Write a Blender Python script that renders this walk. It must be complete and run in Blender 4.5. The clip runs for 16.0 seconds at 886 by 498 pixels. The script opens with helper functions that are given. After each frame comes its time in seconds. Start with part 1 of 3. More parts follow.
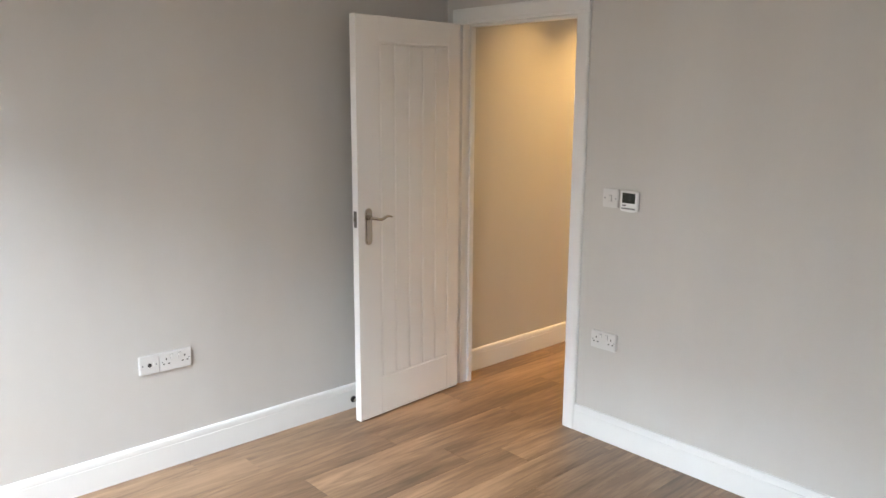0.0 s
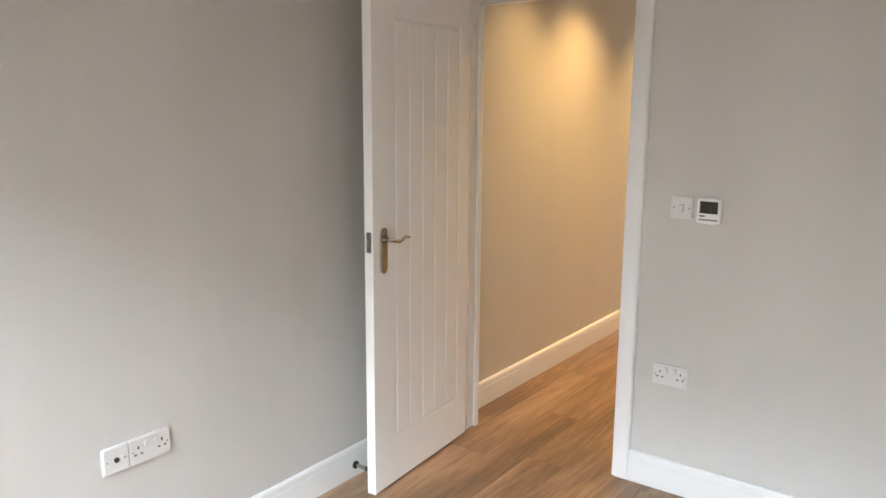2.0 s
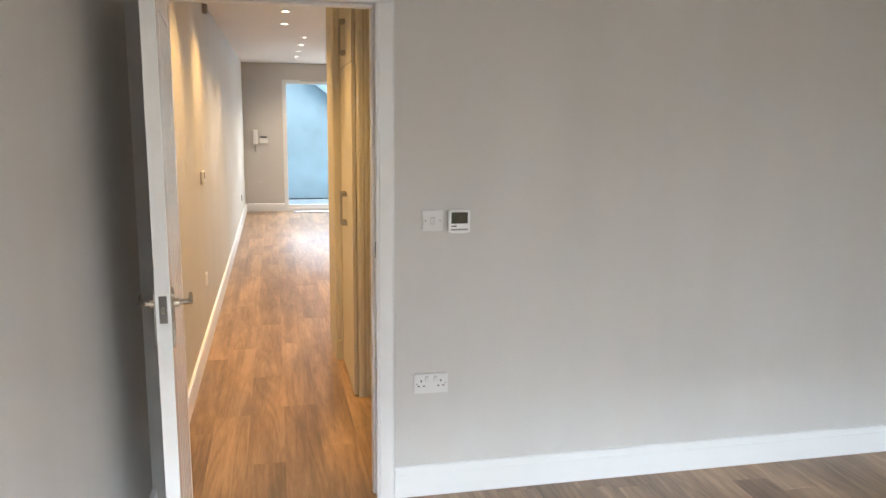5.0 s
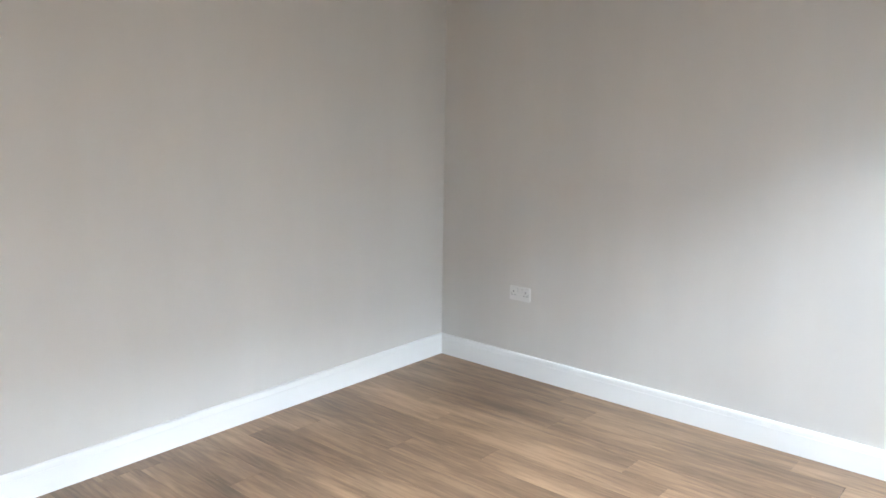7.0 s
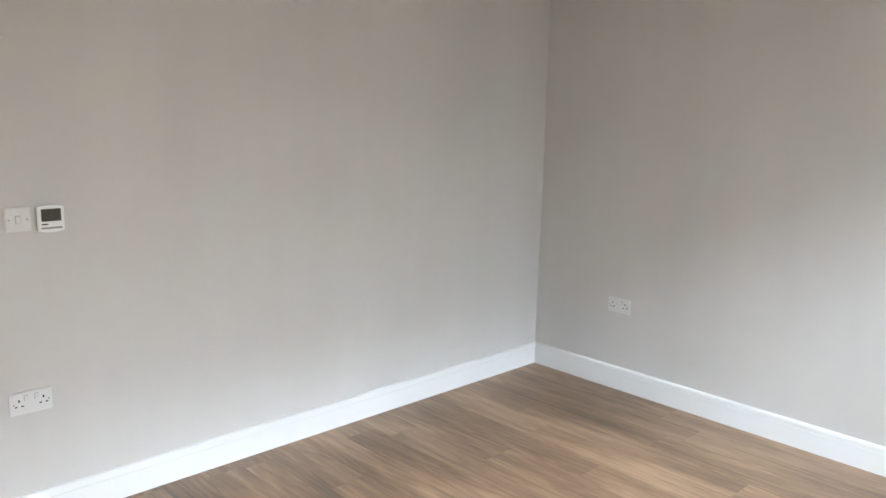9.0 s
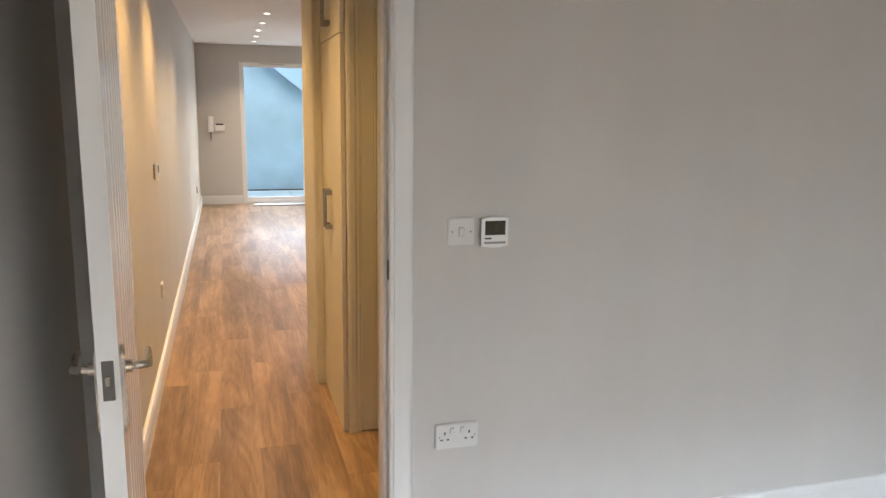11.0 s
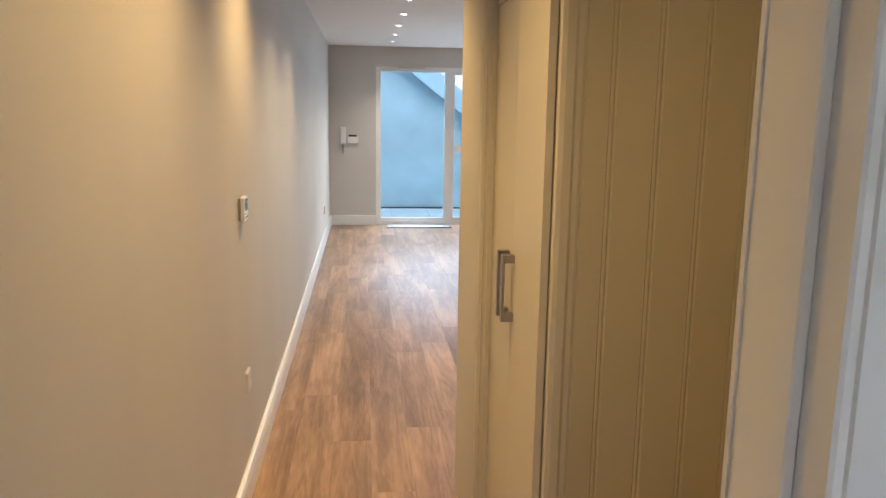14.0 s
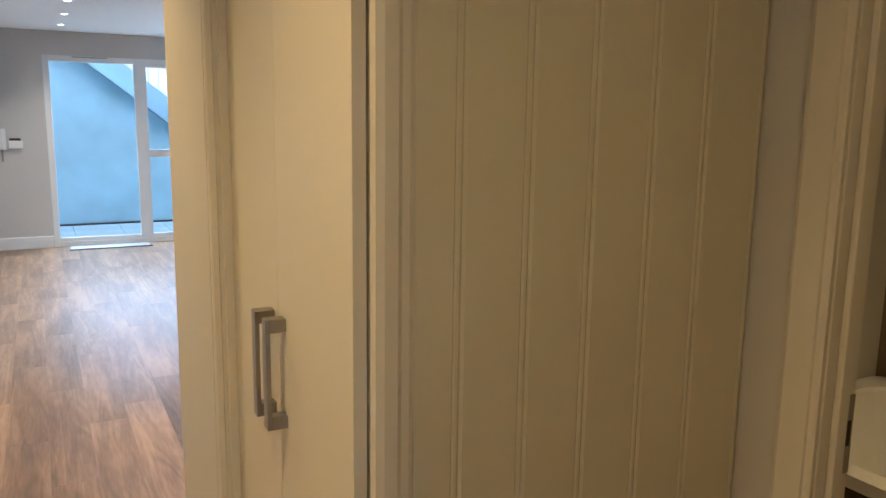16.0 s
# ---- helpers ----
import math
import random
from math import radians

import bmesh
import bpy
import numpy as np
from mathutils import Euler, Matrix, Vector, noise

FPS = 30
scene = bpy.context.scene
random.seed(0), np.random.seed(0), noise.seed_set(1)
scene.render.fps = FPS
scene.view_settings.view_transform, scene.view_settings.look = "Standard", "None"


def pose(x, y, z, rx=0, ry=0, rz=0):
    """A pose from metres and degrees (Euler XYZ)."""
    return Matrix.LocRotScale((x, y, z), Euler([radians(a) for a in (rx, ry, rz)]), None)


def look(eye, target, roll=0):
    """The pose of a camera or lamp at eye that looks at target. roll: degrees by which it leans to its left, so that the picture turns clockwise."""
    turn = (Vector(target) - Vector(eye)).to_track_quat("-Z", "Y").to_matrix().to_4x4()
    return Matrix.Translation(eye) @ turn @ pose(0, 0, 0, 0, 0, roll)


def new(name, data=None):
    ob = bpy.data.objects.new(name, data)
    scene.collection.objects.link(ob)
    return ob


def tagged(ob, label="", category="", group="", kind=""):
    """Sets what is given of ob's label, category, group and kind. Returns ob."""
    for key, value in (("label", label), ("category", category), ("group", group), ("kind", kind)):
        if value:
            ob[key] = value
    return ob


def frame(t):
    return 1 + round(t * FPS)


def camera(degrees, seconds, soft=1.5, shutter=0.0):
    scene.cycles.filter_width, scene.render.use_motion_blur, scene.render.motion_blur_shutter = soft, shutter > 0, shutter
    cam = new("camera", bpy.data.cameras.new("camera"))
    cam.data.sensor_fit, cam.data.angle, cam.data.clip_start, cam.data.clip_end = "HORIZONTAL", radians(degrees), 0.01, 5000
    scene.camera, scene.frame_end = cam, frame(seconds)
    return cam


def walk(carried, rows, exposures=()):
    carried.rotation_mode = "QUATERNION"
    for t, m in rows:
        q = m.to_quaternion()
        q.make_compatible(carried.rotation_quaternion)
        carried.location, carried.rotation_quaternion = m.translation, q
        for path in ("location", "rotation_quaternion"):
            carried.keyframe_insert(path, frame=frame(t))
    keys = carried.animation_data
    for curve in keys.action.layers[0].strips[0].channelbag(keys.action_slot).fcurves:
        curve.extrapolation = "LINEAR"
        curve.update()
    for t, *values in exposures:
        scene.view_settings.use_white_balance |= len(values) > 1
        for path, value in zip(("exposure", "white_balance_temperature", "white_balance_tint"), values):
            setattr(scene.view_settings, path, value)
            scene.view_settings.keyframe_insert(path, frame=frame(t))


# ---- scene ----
cam = camera(60.2, 16.0)
PATH = [
    (0, (3.179, -2.935, 1.633), (1.727, -1.615, 1.247), 0.3),
    (0.5, (2.98, -2.978, 1.618), (1.555, -1.627, 1.236), 0.3),
    (1, (2.688, -2.946, 1.605), (1.315, -1.544, 1.216), 0.5),
    (1.5, (2.438, -2.909, 1.592), (1.129, -1.447, 1.2), 0.2),
    (2, (2.097, -2.931, 1.587), (0.938, -1.346, 1.207), 0.4),
    (2.5, (1.738, -2.898, 1.54), (0.778, -1.18, 1.179), 0.4),
    (3.2, (1.287, -2.862, 1.553), (0.618, -1.011, 1.198), 0.4),
    (5.5, (0.396, -3.044, 1.609), (1.214, -1.25, 1.274), 0.5),
    (6, (0.366, -3.081, 1.588), (1.565, -1.517, 1.243), 0.5),
    (6.5, (0.371, -3.146, 1.602), (1.785, -1.777, 1.244), 0.7),
    (7, (0.396, -3.15, 1.608), (1.892, -1.875, 1.238), 0.9),
    (7.5, (0.386, -3.128, 1.612), (1.914, -1.893, 1.239), 0.8),
    (8, (0.349, -3.152, 1.614), (1.873, -1.91, 1.243), 1.2),
    (8.5, (0.331, -3.112, 1.625), (1.808, -1.816, 1.253), 0.8),
    (9, (0.324, -3.012, 1.622), (1.691, -1.599, 1.256), 1.4),
    (9.5, (0.328, -2.974, 1.612), (1.502, -1.395, 1.251), 1.1),
    (10, (0.385, -2.858, 1.568), (1.319, -1.123, 1.225), 0.9),
    (10.2, (0.404, -2.735, 1.582), (1.242, -0.953, 1.23), 1.0),
    (12.3, (0.401, -1.592, 1.574), (0.68, 0.355, 1.212), 0.6),
    (12.5, (0.408, -1.464, 1.559), (0.663, 0.488, 1.202), 0.7),
    (13, (0.398, -1.157, 1.569), (0.6, 0.801, 1.211), 0.4),
    (13.5, (0.424, -0.903, 1.558), (0.605, 1.060, 1.205), 0.65),
    (14, (0.476, -0.594, 1.548), (0.68, 1.365, 1.198), 0.9),
    (14.5, (0.436, -0.351, 1.551), (0.723, 1.597, 1.2), 0.9),
    (15, (0.456, -0.098, 1.527), (0.9, 1.813, 1.184), 0.95),
    (15.3, (0.497, 0.049, 1.512), (1.071, 1.934, 1.173), 1.0),
    (15.7, (0.535, 0.205, 1.484), (1.307, 2.02, 1.152), 1.0),
    (16, (0.549, 0.275, 1.487), (1.468, 2.021, 1.158), 0.8),
]
EXPOSURE = [(0.0, 1.58, 7450, 14.5), (3.2, 1.69, 7500, 14.5), (5.5, 1.62, 7200, 13), (6.5, 1.82, 7150, 13), (8.0, 1.85, 7150, 13), (9.2, 1.80, 7250, 13),
            (10.2, 1.50, 7350, 14), (12.3, 1.36, 7150, 14.5), (13.3, 1.33, 6850, 13), (14.3, 1.24, 6250, 11), (15.5, 1.26, 5700, 9), (16.0, 1.24, 5600, 9)]
walk(cam, [(t, look(eye, target, roll)) for t, eye, target, roll in PATH], EXPOSURE)

# ---- world, daylight and lamps ----
world = bpy.data.worlds.new("world")
scene.world = world
world.use_nodes = True
sky = world.node_tree.nodes.new("ShaderNodeTexSky")
sky.sky_type = "NISHITA"
sky.sun_disc = False
sky.sun_elevation = radians(48)
sky.sun_rotation = radians(160)
world.node_tree.links.new(sky.outputs[0], world.node_tree.nodes["Background"].inputs[0])
world.node_tree.nodes["Background"].inputs[1].default_value = 0.11
sun = new("sun", bpy.data.lights.new("sun", "SUN"))
sun.data.energy, sun.data.angle, sun.data.color = 0.5, radians(45), (1, 0.97, 0.93)
sun.matrix_world = pose(0, 0, 8, 42, 0, 20)

DAY_POWER, PATIO_POWER, WARM_POWER, FAR_POWER = 395.0, 125.0, 41.0, 36.0
DAY_COLOUR = (0.615, 0.80, 1.0)
WARM = (1.0, 0.65, 0.26)
FAR_COLOUR = (1.0, 0.88, 0.72)

daylight = new("window_daylight", bpy.data.lights.new("window_daylight", "AREA"))
daylight.data.shape, daylight.data.size, daylight.data.size_y = "RECTANGLE", 6.6, 1.3
daylight.data.energy, daylight.data.color = DAY_POWER, DAY_COLOUR
daylight.matrix_world = look((1.9, -7.4, 4.48), (1.9, -2.2, 0.8))
patio_light = new("patio_daylight", bpy.data.lights.new("patio_daylight", "AREA"))
patio_light.data.shape, patio_light.data.size, patio_light.data.size_y = "RECTANGLE", 3.6, 0.6
patio_light.data.energy, patio_light.data.color = PATIO_POWER, DAY_COLOUR
patio_light.matrix_world = look((2.0, 12.15, 3.10), (1.4, 7.0, 0.0))

# added fill lamp, out of view at the right: cool light for far wall
side_light = new("unseen_side_fill", bpy.data.lights.new("unseen_side_fill", "AREA"))
side_light.data.shape, side_light.data.size, side_light.data.size_y = "RECTANGLE", 1.25, 1.95
side_light.data.energy, side_light.data.color = 24.0, DAY_COLOUR
side_light.matrix_world = look((3.48, 10.14, 1.08), (2.6, 7.0, 1.08))


def spot_lamp(x, y, z, power, colour):
    ob = new("downlight_lamp", bpy.data.lights.new("downlight_lamp", "SPOT"))
    ob.data.energy, ob.data.color = power, colour
    ob.data.spot_size, ob.data.spot_blend, ob.data.shadow_soft_size = radians(116), 1.0, 0.055
    ob.matrix_world = pose(x, y, z)


# ---- plan, in metres ----
H = 2.42
LEFT, RIGHT, BACK = -0.018, 4.09, -3.65
WALL_T = 0.165
FAR = 10.01
CUP_X, CUP_Y0, CUP_Y1 = 0.903, 1.20, 1.915
NIB_X, NIB_Y0, NIB_Y1 = 0.855, 1.92, 2.42
LOBBY_X = 1.66
BATH_X0, BATH_X1 = 1.725, 3.22
LIVING_X = 4.8
HALL_SPOTS = [(0.38, 0.60, 0.4), (0.38, 1.24, 0.88), (0.36, 2.45, 1.0), (0.61, 3.50, 1.15), (0.61, 4.40, 1.15)]
FAR_SPOTS = [(0.83, 5.62 + 0.92 * i) for i in range(5)]


# ---- materials ----
def node_material(name):
    m = bpy.data.materials.new(name)
    m.use_nodes = True
    nt = m.node_tree
    return m, nt, nt.nodes["Principled BSDF"]


def painted(name, colour, rough=0.5, vary=0.04, bump=0.02, scale=60.0, spec=0.4, stretch=(1.0, 1.0, 1.0)):
    m, nt, b = node_material(name)
    co = nt.nodes.new("ShaderNodeTexCoord")
    n1 = nt.nodes.new("ShaderNodeTexNoise")
    n1.inputs["Scale"].default_value = 1.7
    n1.inputs["Detail"].default_value = 4
    n2 = nt.nodes.new("ShaderNodeTexNoise")
    n2.inputs["Scale"].default_value = scale
    n2.inputs["Detail"].default_value = 6
    ramp = nt.nodes.new("ShaderNodeValToRGB")
    lo = [max(0, c * (1 - vary)) for c in colour]
    hi = [min(1, c * (1 + vary)) for c in colour]
    ramp.color_ramp.elements[0].position, ramp.color_ramp.elements[1].position = 0.3, 0.7
    ramp.color_ramp.elements[0].color = (*lo, 1)
    ramp.color_ramp.elements[1].color = (*hi, 1)
    bp = nt.nodes.new("ShaderNodeBump")
    bp.inputs["Strength"].default_value = bump
    bp.inputs["Distance"].default_value = 0.01
    mp = nt.nodes.new("ShaderNodeMapping")
    mp.inputs["Scale"].default_value = stretch
    nt.links.new(co.outputs["Object"], mp.inputs["Vector"])
    nt.links.new(mp.outputs[0], n1.inputs["Vector"])
    nt.links.new(co.outputs["Object"], n2.inputs["Vector"])
    nt.links.new(n1.outputs["Fac"], ramp.inputs["Fac"])
    nt.links.new(ramp.outputs["Color"], b.inputs["Base Color"])
    nt.links.new(n2.outputs["Fac"], bp.inputs["Height"])
    nt.links.new(bp.outputs["Normal"], b.inputs["Normal"])
    rr = nt.nodes.new("ShaderNodeMapRange")
    rr.inputs["To Min"].default_value, rr.inputs["To Max"].default_value = rough - 0.06, rough + 0.06
    nt.links.new(n1.outputs["Fac"], rr.inputs["Value"])
    nt.links.new(rr.outputs["Result"], b.inputs["Roughness"])
    b.inputs["Specular IOR Level"].default_value = spec
    return m


def plain(name, colour, rough=0.4, metal=0.0):
    m, nt, b = node_material(name)
    b.inputs["Base Color"].default_value = (*colour, 1)
    b.inputs["Roughness"].default_value = rough
    b.inputs["Metallic"].default_value = metal
    return m


def brushed(name, colour, rough):
    m, nt, b = node_material(name)
    co = nt.nodes.new("ShaderNodeTexCoord")
    n = nt.nodes.new("ShaderNodeTexNoise")
    n.inputs["Scale"].default_value = 220
    mr = nt.nodes.new("ShaderNodeMapRange")
    mr.inputs["To Min"].default_value, mr.inputs["To Max"].default_value = rough - 0.08, rough + 0.1
    nt.links.new(co.outputs["Object"], n.inputs["Vector"])
    nt.links.new(n.outputs["Fac"], mr.inputs["Value"])
    nt.links.new(mr.outputs["Result"], b.inputs["Roughness"])
    b.inputs["Base Color"].default_value = (*colour, 1)
    b.inputs["Metallic"].default_value = 1.0
    return m


def glowing(name, colour, strength):
    m, nt, b = node_material(name)
    b.inputs["Base Color"].default_value = (0.8, 0.8, 0.8, 1)
    b.inputs["Emission Color"].default_value = (*colour, 1)
    b.inputs["Emission Strength"].default_value = strength
    return m


def glass_material():
    m, nt, b = node_material("clear_glass")
    b.inputs["Base Color"].default_value = (0.97, 0.99, 0.99, 1)
    b.inputs["Transmission Weight"].default_value = 1.0
    b.inputs["Roughness"].default_value = 0.0
    b.inputs["IOR"].default_value = 1.45
    return m


def wood_planks():
    """Grey-brown oak planks; the grain runs along y and is shifted plank by plank."""
    m, nt, b = node_material("oak_plank")
    L, N = nt.links.new, nt.nodes.new
    geo, info = N("ShaderNodeNewGeometry"), N("ShaderNodeObjectInfo")
    shift = N("ShaderNodeVectorMath")
    shift.operation = "SCALE"
    shift.inputs[0].default_value = (3.1, 7.3, 5.0)
    L(info.outputs["Random"], shift.inputs["Scale"])
    add = N("ShaderNodeVectorMath")
    L(geo.outputs["Position"], add.inputs[0])
    L(shift.outputs[0], add.inputs[1])

    def layer(sx, sy, detail, distort):
        mp = N("ShaderNodeMapping")
        mp.inputs["Scale"].default_value = (sx, sy, 1.0)
        L(add.outputs[0], mp.inputs["Vector"])
        n = N("ShaderNodeTexNoise")
        n.inputs["Scale"].default_value, n.inputs["Detail"].default_value = 1.0, detail
        n.inputs["Distortion"].default_value = distort
        L(mp.outputs[0], n.inputs["Vector"])
        return n.outputs["Fac"]

    def weighed(value, k):
        mm = N("ShaderNodeMath")
        mm.operation = "MULTIPLY"
        mm.inputs[1].default_value = k
        L(value, mm.inputs[0])
        return mm.outputs[0]

    def plus(u, v):
        mm = N("ShaderNodeMath")
        L(u, mm.inputs[0])
        L(v, mm.inputs[1])
        return mm.outputs[0]

    blotch, streak, fine = layer(4.5, 0.9, 3, 0.35), layer(18.0, 1.0, 4, 0.25), layer(90.0, 9.0, 3, 0.3)
    # cathedral figure: contour lines of a long, slow noise
    field = weighed(layer(7.0, 0.55, 2, 0.6), 52.0)
    ring = N("ShaderNodeMath")
    ring.operation = "SINE"
    L(field, ring.inputs[0])
    mix = plus(plus(plus(weighed(blotch, 0.50), weighed(streak, 0.30)), weighed(fine, 0.20)), weighed(ring.outputs[0], 0.028))
    ramp = N("ShaderNodeValToRGB")
    e = ramp.color_ramp.elements
    e[0].position, e[0].color = 0.37, (0.140, 0.084, 0.051, 1)
    e[1].position, e[1].color = 0.63, (0.42, 0.265, 0.163, 1)
    mid = e.new(0.50)
    mid.color = (0.262, 0.160, 0.097, 1)
    L(mix, ramp.inputs["Fac"])
    bp = N("ShaderNodeBump")
    bp.inputs["Strength"].default_value, bp.inputs["Distance"].default_value = 0.06, 0.004
    L(plus(weighed(streak, 0.6), fine), bp.inputs["Height"])
    L(bp.outputs["Normal"], b.inputs["Normal"])
    tone = N("ShaderNodeMapRange")
    tone.inputs["To Min"].default_value, tone.inputs["To Max"].default_value = 0.87, 1.13
    L(info.outputs["Random"], tone.inputs["Value"])
    sc = N("ShaderNodeVectorMath")
    sc.operation = "SCALE"
    L(ramp.outputs["Color"], sc.inputs[0])
    L(tone.outputs[0], sc.inputs["Scale"])
    L(sc.outputs[0], b.inputs["Base Color"])
    rr = N("ShaderNodeMapRange")
    rr.inputs["To Min"].default_value, rr.inputs["To Max"].default_value = 0.30, 0.42
    L(streak, rr.inputs["Value"])
    L(rr.outputs[0], b.inputs["Roughness"])
    b.inputs["Specular IOR Level"].default_value = 0.5
    return m


# noise stretched upright: wall tone carries faint vertical bands of light
WALL = painted("grey_emulsion_light_bands", (0.57, 0.548, 0.522), 0.75, 0.04, 0.05, 220, 0.4, (1.3, 1.3, 0.22))
HALLWALL = painted("hall_emulsion_light_bands", (0.55, 0.525, 0.475), 0.75, 0.03, 0.05, 220, 0.4, (1.3, 1.3, 0.22))
CEIL = painted("white_ceiling_paint", (0.80, 0.80, 0.79), 0.8, 0.015, 0.03, 180)
WHITE = painted("white_gloss_paint", (0.765, 0.765, 0.755), 0.32, 0.015, 0.012, 90)
DOORPAINT = painted("white_door_gloss", (0.83, 0.82, 0.80), 0.17, 0.012, 0.004, 70)
CREAM = painted("cream_satin_paint", (0.60, 0.555, 0.455), 0.42, 0.02, 0.015, 90)
BOARD = painted("sage_cream_board_paint", (0.55, 0.505, 0.37), 0.5, 0.02, 0.02, 90)
SOCKET = painted("off_white_socket_plastic", (0.67, 0.66, 0.645), 0.35, 0.008, 0.0, 40)
PLASTIC = painted("white_plastic", (0.80, 0.80, 0.79), 0.28, 0.008, 0.0, 40)
WOOD = wood_planks()
UNDER = plain("dark_underlay", (0.10, 0.07, 0.05), 0.9)
DARK = plain("dark_slot", (0.02, 0.02, 0.02), 0.6)
LCD = plain("lcd_dark_glass", (0.035, 0.04, 0.032), 0.15)
LCD_INK = plain("lcd_digit", (0.01, 0.012, 0.01), 0.3)
GREYBAR = plain("grey_parts_and_shade", (0.28, 0.28, 0.28), 0.5)
DULL = brushed("dull_dark_steel", (0.15, 0.14, 0.13), 0.4)
CHROME = brushed("polished_nickel", (0.52, 0.485, 0.44), 0.15)
STEEL = brushed("brushed_steel", (0.33, 0.31, 0.28), 0.3)
RUBBER = plain("black_rubber", (0.02, 0.02, 0.02), 0.7)
LENS = glowing("lamp_lens", (1.0, 0.86, 0.62), 9.0)
LENS_FAR = glowing("lamp_lens_far", (1.0, 0.95, 0.85), 9.0)
UPVC = painted("white_frame", (0.82, 0.82, 0.81), 0.35, 0.01, 0.0, 40)
GLASS = glass_material()
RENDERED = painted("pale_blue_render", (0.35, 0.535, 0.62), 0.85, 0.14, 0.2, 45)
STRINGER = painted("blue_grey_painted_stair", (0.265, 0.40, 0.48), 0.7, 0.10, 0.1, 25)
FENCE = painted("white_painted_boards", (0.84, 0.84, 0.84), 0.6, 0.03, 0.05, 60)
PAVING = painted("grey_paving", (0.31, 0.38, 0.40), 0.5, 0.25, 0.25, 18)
MATFIBRE = painted("grey_mat_fibre", (0.50, 0.51, 0.53), 0.9, 0.08, 0.6, 260)
ALU = brushed("aluminium_edge", (0.20, 0.21, 0.22), 0.4)
TILE = painted("brown_wall_tile", (0.20, 0.145, 0.09), 0.35, 0.08, 0.03, 12)
ENAMEL = painted("white_enamel", (0.84, 0.83, 0.80), 0.15, 0.005, 0.0, 20)
BATHPANEL = painted("dark_wood_bath_panel", (0.13, 0.09, 0.06), 0.4, 0.15, 0.05, 30)


# ---- building helpers ----
BASE = {}


def box(bm, x0, x1, y0, y1, z0, z1, bevel=0.0, seg=1):
    vs = [bm.verts.new((x, y, z)) for x in (x0, x1) for y in (y0, y1) for z in (z0, z1)]
    fs = [bm.faces.new([vs[i] for i in q]) for q in
          ((0, 1, 3, 2), (4, 6, 7, 5), (0, 4, 5, 1), (2, 3, 7, 6), (0, 2, 6, 4), (1, 5, 7, 3))]
    if bevel:
        edges = list({e for f in fs for e in f.edges})
        bmesh.ops.bevel(bm, geom=edges, offset=bevel, segments=seg, profile=0.5, affect="EDGES")


def prism(bm, outline, axis, a, b):
    """A solid from a 2D outline swept from a to b along x, y or z."""
    def at(p, q, s):
        return {"x": (s, p, q), "y": (p, s, q), "z": (p, q, s)}[axis]
    lo = [bm.verts.new(at(p, q, a)) for p, q in outline]
    hi = [bm.verts.new(at(p, q, b)) for p, q in outline]
    bm.faces.new(lo)
    bm.faces.new(hi[::-1])
    n = len(outline)
    for i in range(n):
        bm.faces.new((lo[i], hi[i], hi[(i + 1) % n], lo[(i + 1) % n]))
    bmesh.ops.recalc_face_normals(bm, faces=bm.faces[:])


def rounded(w, h, r, n=5, cx=0.0, cz=0.0):
    """The outline of a rectangle with round corners."""
    pts = []
    for sx, sz, a0 in ((1, 1, 0), (-1, 1, 90), (-1, -1, 180), (1, -1, 270)):
        for i in range(n + 1):
            a = radians(a0 + 90 * i / n)
            pts.append((cx + sx * (w / 2 - r) + r * math.cos(a), cz + sz * (h / 2 - r) + r * math.sin(a)))
    return pts


def disc(bm, cx, cz, y0, y1, r, n=20):
    prism(bm, [(cx + r * math.cos(2 * math.pi * i / n), cz + r * math.sin(2 * math.pi * i / n)) for i in range(n)], "y", y0, y1)


def finish(bm, name, material, smooth=False):
    me = bpy.data.meshes.new(name)
    bmesh.ops.recalc_face_normals(bm, faces=bm.faces[:])
    bm.to_mesh(me)
    bm.free()
    me.materials.append(material)
    if smooth:
        for p in me.polygons:
            p.use_smooth = True
    return me


def thing(name, loc, label, category, group="", kind=""):
    ob = new(name)
    ob.empty_display_size = 0.05
    ob.matrix_world = Matrix.Translation(loc)
    BASE[ob.name] = Vector(loc)
    return tagged(ob, label, category, group, kind)


def part(name, bm, material, parent, label="", smooth=False):
    """Links a bmesh as one mesh under a thing or part. Things made with a base take world places, others local ones."""
    base = BASE.get(parent.name)
    if base is not None:
        bmesh.ops.translate(bm, verts=bm.verts[:], vec=-base)
    ob = new(name, finish(bm, name, material, smooth))
    ob.parent = parent
    if base is not None:
        BASE[ob.name] = base
    return tagged(ob, label)


def solid(name, boxes, material, label, category, kind="structure"):
    bm = bmesh.new()
    for b in boxes:
        box(bm, *b)
    return tagged(new(name, finish(bm, name, material)), label, category, "", kind)


# ---- structure ----
solid("floor", [(-0.2, RIGHT + 0.13, BACK - 0.2, NIB_Y1 - 0.02, -0.2, -0.006), (-0.2, LIVING_X + 0.13, NIB_Y1 - 0.02, FAR + 0.02, -0.2, -0.006)], UNDER, "oak-effect plank floor running through bedroom and hall", "floor")
solid("ceiling_bedroom", [(-0.2, RIGHT + 0.13, BACK - 0.2, WALL_T, H, H + 0.15)], CEIL, "plain white painted bedroom ceiling", "ceiling")
solid("ceiling_hall", [(-0.2, LIVING_X + 0.13, WALL_T, FAR + 0.2, H, H + 0.15)], CEIL, "white painted hall ceiling with recessed downlights", "ceiling")
solid("wall_left_bedroom", [(LEFT - 0.15, LEFT, BACK - 0.2, 0.0, 0, H)], WALL, "light grey painted bedroom side wall", "wall")
